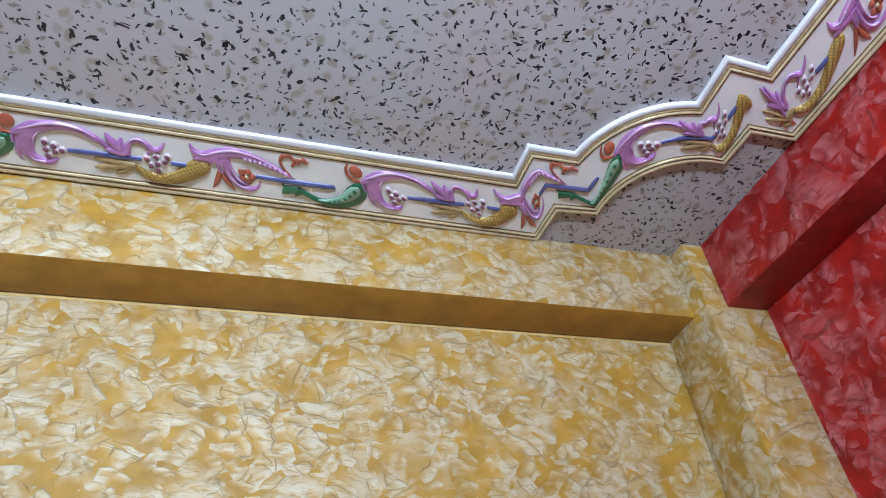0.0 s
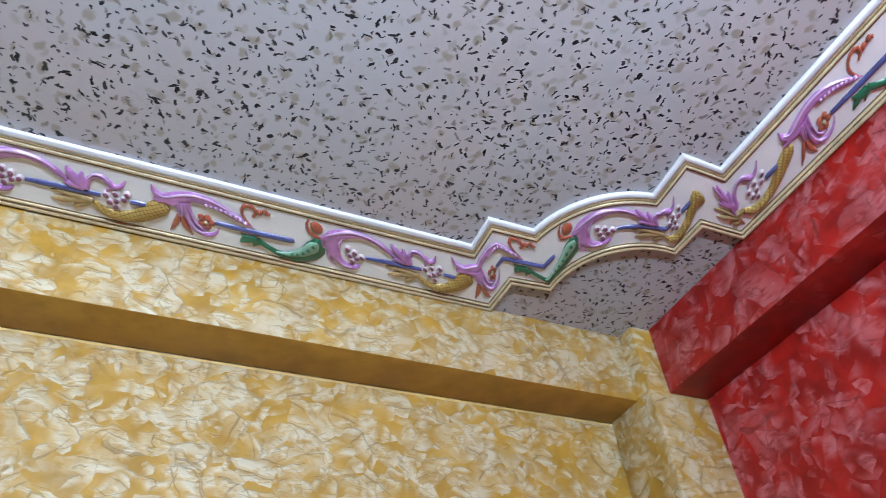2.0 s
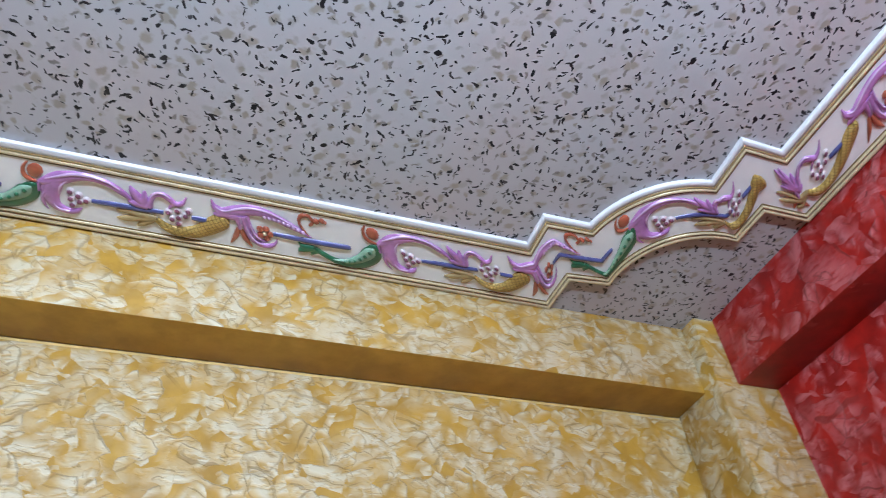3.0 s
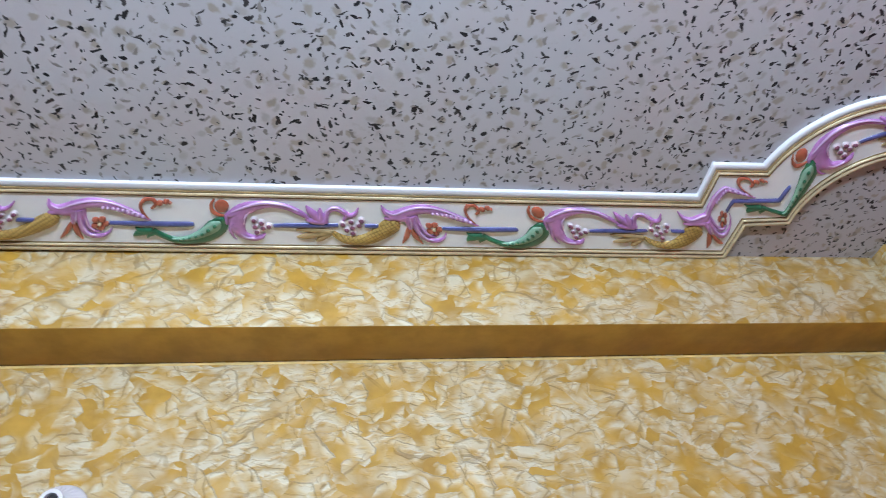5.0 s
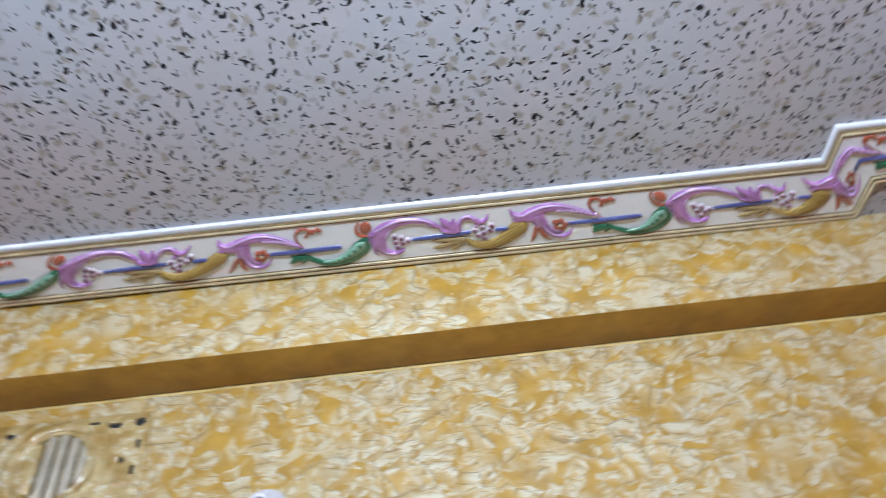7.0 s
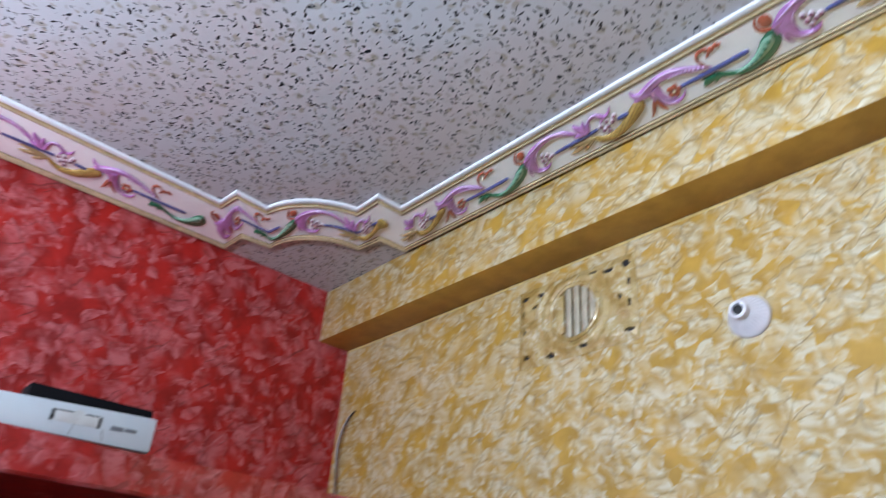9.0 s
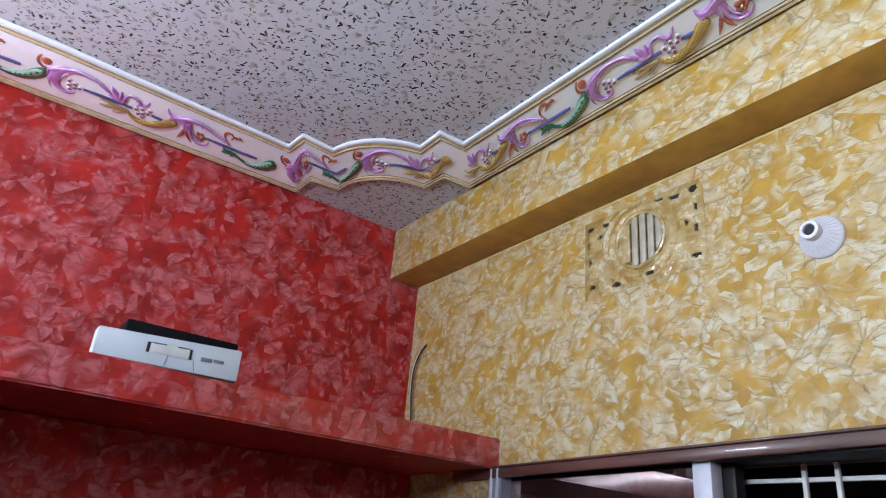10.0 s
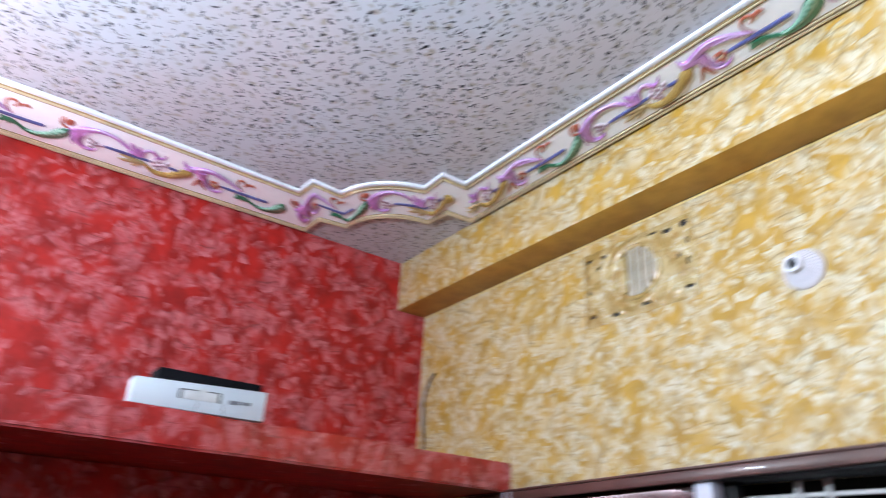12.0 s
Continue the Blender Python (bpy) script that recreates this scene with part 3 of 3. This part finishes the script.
def cornucopia(at):
    horn = relief("gold_cornucopia", GOLD_SCALES, at, [
        [(2250, 256, 11), (2296, 288, 17), (2350, 298, 20), (2420, 284, 25), (2480, 252, 31), (2530, 216, 36), (2566, 194, 30), (2586, 182, 11)]], (), "scaly gold horn", 0.009)
    relief("gold_leaf", GOLD, at, [
        [(2074, 252, 4), (2120, 246, 11), (2180, 250, 13), (2250, 256, 13)], [(2076, 292, 4), (2120, 284, 13), (2180, 268, 15), (2250, 258, 10)],
        [(2166, 312, 4), (2188, 296, 12), (2240, 262, 12)]], (), "gold leaf tail", 0.006, FIELD, horn)


AFTER = (flower, stem_long, red_curl, green_pod)
NEXT = (red_bud, scroll, berries_first, stem_mid)
BEFORE = (tulip, berries_second, stem_short, cornucopia)


def motif(s, *groups, stretch=1.0):
    for g in groups:
        for f in g:
            f((s, stretch))


WHOLE = ((leaf_head,), AFTER, NEXT, BEFORE)
S_WEST = along(0.175, -0.963)
S_LEFT = along(0.260, -0.645)
S_RIGHT = along(2.823, -0.262)
S_EAST = along(3.22, -0.856)
NORTH = [along(x, -0.22) for x in (0.862, 1.556, 2.204)] + [S_RIGHT]
for k in range(1, 4):
    motif(S_WEST - k * 0.69, *WHOLE, stretch=1.05)
motif(S_WEST, (leaf_head,), AFTER, stretch=1.06)
motif(S_LEFT, (leaf_head,), AFTER, NEXT, BEFORE, stretch=1.0)
motif(NORTH[0] - PERIOD, BEFORE)
for s, t in zip(NORTH, NORTH[1:]):
    motif(s, *WHOLE, stretch=(t - s) / PERIOD)
motif(S_RIGHT, (leaf_head,), AFTER, stretch=1.10)
motif(S_RIGHT, NEXT, stretch=1.04)
motif(S_RIGHT, BEFORE)
motif(S_EAST - PERIOD * 1.10, BEFORE, stretch=1.10)
for k in range(0, 4):
    motif(S_EAST + k * PERIOD, *WHOLE)
# a bud and a broad lobe fill the first step of the corner by the shelf; the last step by the red beam has drop petals
motif(S_LEFT - 0.105 - (1728 - FLOWER) * UNIT, (red_bud,))
relief("purple_leaf", PURPLE, (S_LEFT, 1.0), [
    [(870, 180, 8), (905, 186, 34), (970, 180, 52), (1040, 150, 38), (1110, 128, 12)],
    [(930, 205, 36), (925, 255, 36), (960, 296, 24), (1040, 306, 8)], [(990, 190, 40), (1020, 245, 26), (1060, 290, 8)]], (),
    "broad purple pearl-painted leaf lobes")
END = S_EAST - PERIOD * 1.10 + (2190 - FLOWER) * UNIT * 1.10
drops((END - (1040 - FLOWER) * UNIT, 1.0))
relief("purple_leaf", PURPLE, (END - (1040 - FLOWER) * UNIT, 1.0), [
    [(950, 120, 4), (985, 150, 22), (1040, 180, 30), (1080, 205, 18)], [(955, 200, 4), (1000, 195, 18), (1050, 190, 22)],
    [(1040, 190, 24), (1046, 230, 14), (1044, 262, 6)]], (), "purple pearl-painted leaf lobes")


# ---- window ----
def window():
    x0, x1, z0, z1 = WIN
    win = tagged(new("window_1"), "aluminium sliding window with brown reflective glass, half open on a white grille", "window", "", "structure")
    part("window_frame", boxes((x0, x0 + 0.058, -0.012, 0.11, z0, z1), (x1 - 0.058, x1, -0.012, 0.11, z0, z1),
                               (x0 + 0.058, x1 - 0.058, 0.0, 0.11, z0, z0 + 0.05), bevel=0.003), ANODISED, win)
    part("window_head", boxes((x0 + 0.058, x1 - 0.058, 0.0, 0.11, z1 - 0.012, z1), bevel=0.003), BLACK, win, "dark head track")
    part("jamb_bead", boxes((x0 + 0.012, x0 + 0.020, -0.018, -0.010, z0, z1), (x0 + 0.040, x0 + 0.048, -0.018, -0.010, z0, z1), bevel=0.002), ALU, win)
    sash = part("sash", boxes((1.200, 1.247, 0.005, 0.045, z0 + 0.05, z1 - 0.012),
                              (x0 + 0.058, 1.200, 0.018, 0.04, z0 + 0.05, z0 + 0.10), bevel=0.003), ALU, win, "aluminium sash")
    part("pane", boxes((x0 + 0.057, 1.201, 0.026, 0.032, z0 + 0.1, z1 - 0.014)), TINT, sash, "brown reflective pane")
    # rear sash: black stands in for the shade behind the front one
    back = part("sash", boxes((1.232, 1.274, 0.05, 0.085, z0 + 0.05, z1 - 0.012), (0.60, 1.235, 0.055, 0.08, z0 + 0.05, z0 + 0.1), bevel=0.003), BLACK, win, "sash slid behind, its shade painted black")
    part("pane", boxes((0.60, 1.236, 0.064, 0.068, z0 + 0.1, z1 - 0.014)), TINT, back, "brown reflective pane")
    for x in (0.66, 0.73, 0.93, 1.0, 1.195, 1.394, 1.461, 1.66, 1.73, 1.90):
        part("grille_bar", boxes((x - 0.005, x + 0.005, 0.100, 0.110, z0, z1), bevel=0.002), GRILLE_PAINT, win)
    for i in range(13):
        z = 2.058 - 0.0835 * i
        part("grille_bar", boxes((x0 + 0.058, x1 - 0.058, 0.111, 0.121, z - 0.0048, z + 0.0048), bevel=0.002), GRILLE_PAINT, win)
    # added board whose black gives the darkness of the night
    part("night_board", boxes((x0 - 0.1, x1 + 0.1, 0.45, 0.46, z0 - 0.2, z1 + 0.3)), BLACK, win, "added black board for the night outside")
    pelmet = thing("curtain_pelmet", "thin brown varnished wooden board over the window", "pelmet")
    for nm, y, za, zb, lb in (("board", -0.016, 2.074, 2.100, ""), ("top_bead", -0.020, 2.1005, 2.107, "narrow top bead")):
        bm = boxes((0.345, 2.10, y, -0.001, za, zb), bevel=0.002)
        for v in bm.verts:   # nailed on a little out of level
            v.co.z += 0.02 * (v.co.x - 0.6)
        part(nm, bm, BROWN, pelmet, lb)


window()


# ---- ventilator, lamp holder, cable ----
def ventilator():
    x0, x1, z0, z1 = 0.890, 1.283, 2.532, 2.768
    cx, cz = 1.092, 2.655
    vent = thing("ventilator_grille", "ochre-filmed ventilator grille with a round louvre under the beam", "ventilator")
    # no real recess: a black sheet paints the dark behind the holes
    part("backing", boxes((x0 + 0.013, x1 - 0.013, -0.0022, -0.0005, z0 + 0.011, z1 - 0.011)), BLACK, vent, "black sheet for the dark of the hollow")
    holes = [(x0 + 0.028, z1 - 0.030, 0.013, 0.007), (x1 - 0.026, z1 - 0.026, 0.012, 0.010), (x1 - 0.024, z0 + 0.028, 0.013, 0.006),
             (x0 + 0.035, z0 + 0.030, 0.011, 0.006), (x0 + 0.022, 2.692, 0.004, 0.013), (x0 + 0.026, 2.637, 0.005, 0.012),
             (x1 - 0.020, 2.690, 0.004, 0.011), (x1 - 0.020, 2.632, 0.005, 0.012), (1.155, z1 - 0.020, 0.014, 0.005), (1.205, z1 - 0.030, 0.018, 0.006),
             (x0 + 0.085, z1 - 0.030, 0.012, 0.006), (1.010, z0 + 0.018, 0.017, 0.005), (1.120, z0 + 0.020, 0.014, 0.004), (x0 + 0.065, z1 - 0.062, 0.010, 0.006),
             (1.235, 2.655, 0.006, 0.008)]
    nx, nz = 96, 58
    bm = bmesh.new()
    grid = {}
    keep = {}
    for i in range(nx):
        for j in range(nz):
            x, z = x0 + (i + 0.5) * (x1 - x0) / nx, z0 + (j + 0.5) * (z1 - z0) / nz
            hole = any(((x - a) / c) ** 2 + ((z - b) / d) ** 2 < 1 for a, b, c, d in holes)
            if (x - cx) ** 2 + (z - cz) ** 2 < 0.082**2:
                hole = True
            keep[i, j] = not hole

    def vert(i, j):
        if (i, j) not in grid:
            x, z = x0 + i * (x1 - x0) / nx, z0 + j * (z1 - z0) / nz
            r = math.hypot(x - cx, z - cz)
            lift = 0.009 + 0.004 * math.exp(-((r - 0.098) / 0.010) ** 2) + 0.003 * math.exp(-((r - 0.125) / 0.006) ** 2)
            lift += 0.004 * noise.noise(Vector((x * 28, z * 28, 3.0))) + 0.002 * noise.noise(Vector((x * 70, z * 70, 8.0)))
            rim = min(x - x0, x1 - x, z - z0, z1 - z)
            lift *= min(1.0, 0.12 + rim / 0.028)
            grid[i, j] = bm.verts.new((x, -lift, z))
        return grid[i, j]

    for (i, j), k in keep.items():
        if k:
            bm.faces.new((vert(i, j), vert(i + 1, j), vert(i + 1, j + 1), vert(i, j + 1)))
    rim = [e for e in bm.edges if len(e.link_faces) == 1]
    got = bmesh.ops.extrude_edge_only(bm, edges=rim)
    for v in got["geom"]:
        if isinstance(v, bmesh.types.BMVert):
            v.co.y = -0.0008
    part("face_plate", bm, VENT_PAPER, vent, "ochre film-covered plate with dark holes")
    out = pose(cx, -0.004, cz, 90)
    part("louvre_ring", lathe([(0.070, 0.0), (0.082, 0.0), (0.083, 0.008), (0.078, 0.011), (0.072, 0.008), (0.070, 0.0)], out, 40), VENT_PAPER, vent, "round louvre ring")
    for dx, w in ((-0.052, 0.020), (-0.0165, 0.0100), (0.0095, 0.0100), (0.0355, 0.0100), (0.0605, 0.0095)):
        half = math.sqrt(max(0.0, 0.072**2 - (abs(dx) - w * 0.3) ** 2))
        bm = boxes((cx + dx - w, cx + dx + w, -0.012, -0.005, cz - half, cz + half), bevel=0.004)
        part("louvre", bm, VENT_PAPER if w > 0.011 else VENT_GREY, vent, "wrinkled louvre bar")


ventilator()


def lamp_holder():
    thing_ = thing("lamp_holder", "white plastic lamp holder on the yellow wall, without a bulb", "lamp holder")
    out = pose(1.548, -0.0005, 2.513, 90)
    part("base_plate", lathe([(0.046, 0), (0.0465, 0.004), (0.0450, 0.007), (0.0405, 0.011), (0.034, 0.017), (0.028, 0.024), (0.0225, 0.031), (0.0205, 0.034)], out, 56, 0.07), PORCELAIN, thing_)
    part("socket", lathe([(0.0195, 0.032), (0.0200, 0.049), (0.0190, 0.052), (0.0125, 0.0525), (0.0122, 0.042), (0.0122, 0.036)], out, 32), PORCELAIN, thing_, "round white socket")
    # solid plug, black for the shade in the socket's mouth
    part("socket_dark", lathe([(0.0118, 0.035), (0.0118, 0.046), (0.005, 0.0462)], out, 24), BLACK, thing_, "black plug for the dark inside the socket")
    for dx, dz in ((0.033, 0.011), (-0.031, -0.015)):
        part("screw", lathe([(0.0035, 0.010), (0.0035, 0.0135), (0.002, 0.0145)], pose(1.548 + dx, 0, 2.513 + dz, 90), 12), VENT_GREY, thing_, "small screw")


lamp_holder()


def tube(points, r, segs=8, closed=False):
    bm = bmesh.new()
    line = [Vector(p) for p in smooth_line([tuple(p) for p in points], 8)]
    rings = []
    for i, p in enumerate(line):
        d = (line[min(len(line) - 1, i + 1)] - line[max(0, i - 1)]).normalized()
        a = d.cross(Vector((0.3, 1, 0.2))).normalized()
        b = d.cross(a)
        rings.append([bm.verts.new(p + r * (math.cos(t) * a + math.sin(t) * b)) for t in (2 * math.pi * k / segs for k in range(segs))])
    for a, b in zip(rings, rings[1:]):
        for k in range(segs):
            bm.faces.new((a[k], a[(k + 1) % segs], b[(k + 1) % segs], b[k]))
    bm.faces.new(rings[0])
    bm.faces.new(rings[-1])
    return bm


cable = thing("cable", "loose white and black wires hanging in the corner above the shelf", "cable")
part("wire", tube([(0.102, -0.004, 2.550), (0.075, -0.010, 2.525), (0.050, -0.014, 2.47), (0.046, -0.014, 2.40), (0.058, -0.012, 2.31), (0.064, -0.010, 2.1875)], 0.0035), PORCELAIN, cable, "white wire")
part("wire", tube([(0.108, -0.004, 2.554), (0.082, -0.012, 2.525), (0.058, -0.017, 2.465), (0.055, -0.017, 2.39), (0.066, -0.016, 2.30), (0.072, -0.014, 2.1872)], 0.003), BLACK, cable, "black wire")


# ---- things on the shelf ----
def carton(name, y0, y1, height, depth, front, turn, crush, label, printed):
    """A closed carton; crush: how much lower its far end has been pressed."""
    z = 2.1885
    c = thing(name, label, "box", "cartons on the shelf")
    m = Matrix.Translation((SHELF + front, (y0 + y1) / 2, z)) @ pose(0, 0, 0, 0, 0, turn)
    half = (y1 - y0) / 2

    def press(bm):
        for v in bm.verts:
            v.co.z *= 1 - crush * (half - v.co.y) / (2 * half)
        bm.transform(m)
        return bm

    part("carton", press(boxes((-depth, 0, -half, half, 0, height), bevel=0.003)), CARTON, c, "white cardboard body")
    part("lid_flap", press(boxes((-depth + 0.002, -0.005, -half + 0.004, half - 0.004, height + 0.0002, height + 0.0012))), CARTON, c, "white lid flap")
    if printed:
        for row, mat, nm, lb in (
                ((-0.052, 0.043, 0.030, 0.054), TAPE, "tape", "clear tape over the flap"),
                ((-0.054, -0.047, 0.030, 0.056), BLACK, "handle_mark", "black printed mark"),
                ((0.040, 0.046, 0.030, 0.055), BLACK, "handle_mark", "black printed mark"),
                ((-0.046, -0.012, 0.054, 0.0565), BLACK, "handle_mark", "black printed mark"),
                ((0.012, 0.040, 0.054, 0.0565), BLACK, "handle_mark", "black printed mark"),
                ((0.068, 0.094, 0.032, 0.042), GREY_PRINT, "print_bar", "grey printed bar"),
                ((0.097, 0.122, 0.034, 0.042), GREY_PRINT, "print_bar", "grey printed bar")):
            part(nm, press(boxes((0.0003, 0.0022 if mat is BLACK else 0.0015, *row), bevel=0.0004)), mat, c, lb)
        bm = bmesh.new()
        bmesh.ops.create_uvsphere(bm, u_segments=16, v_segments=8, radius=0.013,
                                  matrix=Matrix.Translation((0.0003, -0.001, 0.050)) @ Matrix.Diagonal((0.15, 1, 1, 1)))
        part("finger_tab", press(bm), TAPE, c, "round flap tab")
        for y, lean in ((-0.006, -0.004), (0.052, 0.006)):
            part("tape_edge", press(tube([(0.0012, y, 0.030), (0.0014, y + lean * 0.3, 0.018), (0.0012, y + lean, 0.004)], 0.0007, 6)), GREY_PRINT, c, "loose tape edge")


carton("carton", -1.131, -0.811, 0.074, 0.055, -0.003, -2.0, 0.17, "white cardboard carton with grey print and tape on the red shelf", True)
carton("carton", -1.730, -1.408, 0.024, 0.100, 0.010, -3.0, 0.0, "flat white cardboard carton lying on the red shelf", False)
tagged(part("black_case", boxes((0.395, 0.478, -1.068, -0.800, 2.1885, 2.297), bevel=0.005), BLACK_MATT),
       "black plastic case standing behind the white carton", "case")


# ---- framed panel under the shelf ----
def wall_panel():
    y0, y1, z0, z1 = -1.270, -1.002, 1.40, 1.772
    x = 0.0855
    p = thing("wall_panel", "red papered panel in a dark frame on the red wall", "wall panel")
    part("frame", boxes((x, x + 0.02, y0, y0 + 0.02, z0, z1), (x, x + 0.02, y1 - 0.02, y1, z0, z1),
                        (x, x + 0.02, y0 + 0.02, y1 - 0.02, z1 - 0.022, z1), (x, x + 0.02, y0 + 0.02, y1 - 0.02, z0, z0 + 0.022), bevel=0.002), BLACK_MATT, p, "black frame")
    part("cover", boxes((x, x + 0.008, y0 + 0.022, y1 - 0.022, z0 + 0.024, z1 - 0.034)), RED, p, "red papered cover")
    for i in range(4):
        y = y0 + 0.045 + 0.052 * i
        part("clip", boxes((x + 0.001, x + 0.016, y, y + 0.030, z1 - 0.031, z1 - 0.024), bevel=0.001), PORCELAIN, p, "small white clip")


wall_panel()


# ---- tube lamps ----
def tube_lamp(label, length, m):
    """A tube in front of its housing, along local x, the wall behind it at local y = 0."""
    lamp = thing("tube_lamp", label, "tube lamp", "tube lamps on the walls")
    h = length / 2
    for name, bm, material, lb in (
            ("housing", boxes((-h - 0.05, h + 0.05, 0.0, 0.045, -0.02, 0.03), bevel=0.006), PORCELAIN, ""),
            ("tube", tube([(-h, 0.065, 0), (-h / 3, 0.065, 0), (h / 3, 0.065, 0), (h, 0.065, 0)], 0.013, 14), GLOW, "glowing tube"),
            ("end_holder", boxes((-h - 0.03, -h - 0.008, 0.045, 0.085, -0.025, 0.025), bevel=0.003), PORCELAIN, ""),
            ("end_holder", boxes((h + 0.008, h + 0.03, 0.045, 0.085, -0.025, 0.025), bevel=0.003), PORCELAIN, "")):
        bm.transform(m)
        part(name, bm, material, lamp, lb)


tube_lamp("long white wall tube lamp, lit, on the cream wall", 1.16, pose(LAMP[0], BACK + 0.001, LAMP[2]))
tube_lamp("short white wall tube lamp, lit, over the red shelf", 0.56, pose(0.050, LAMP_WEST[1], LAMP_WEST[2], 0, 0, -90))
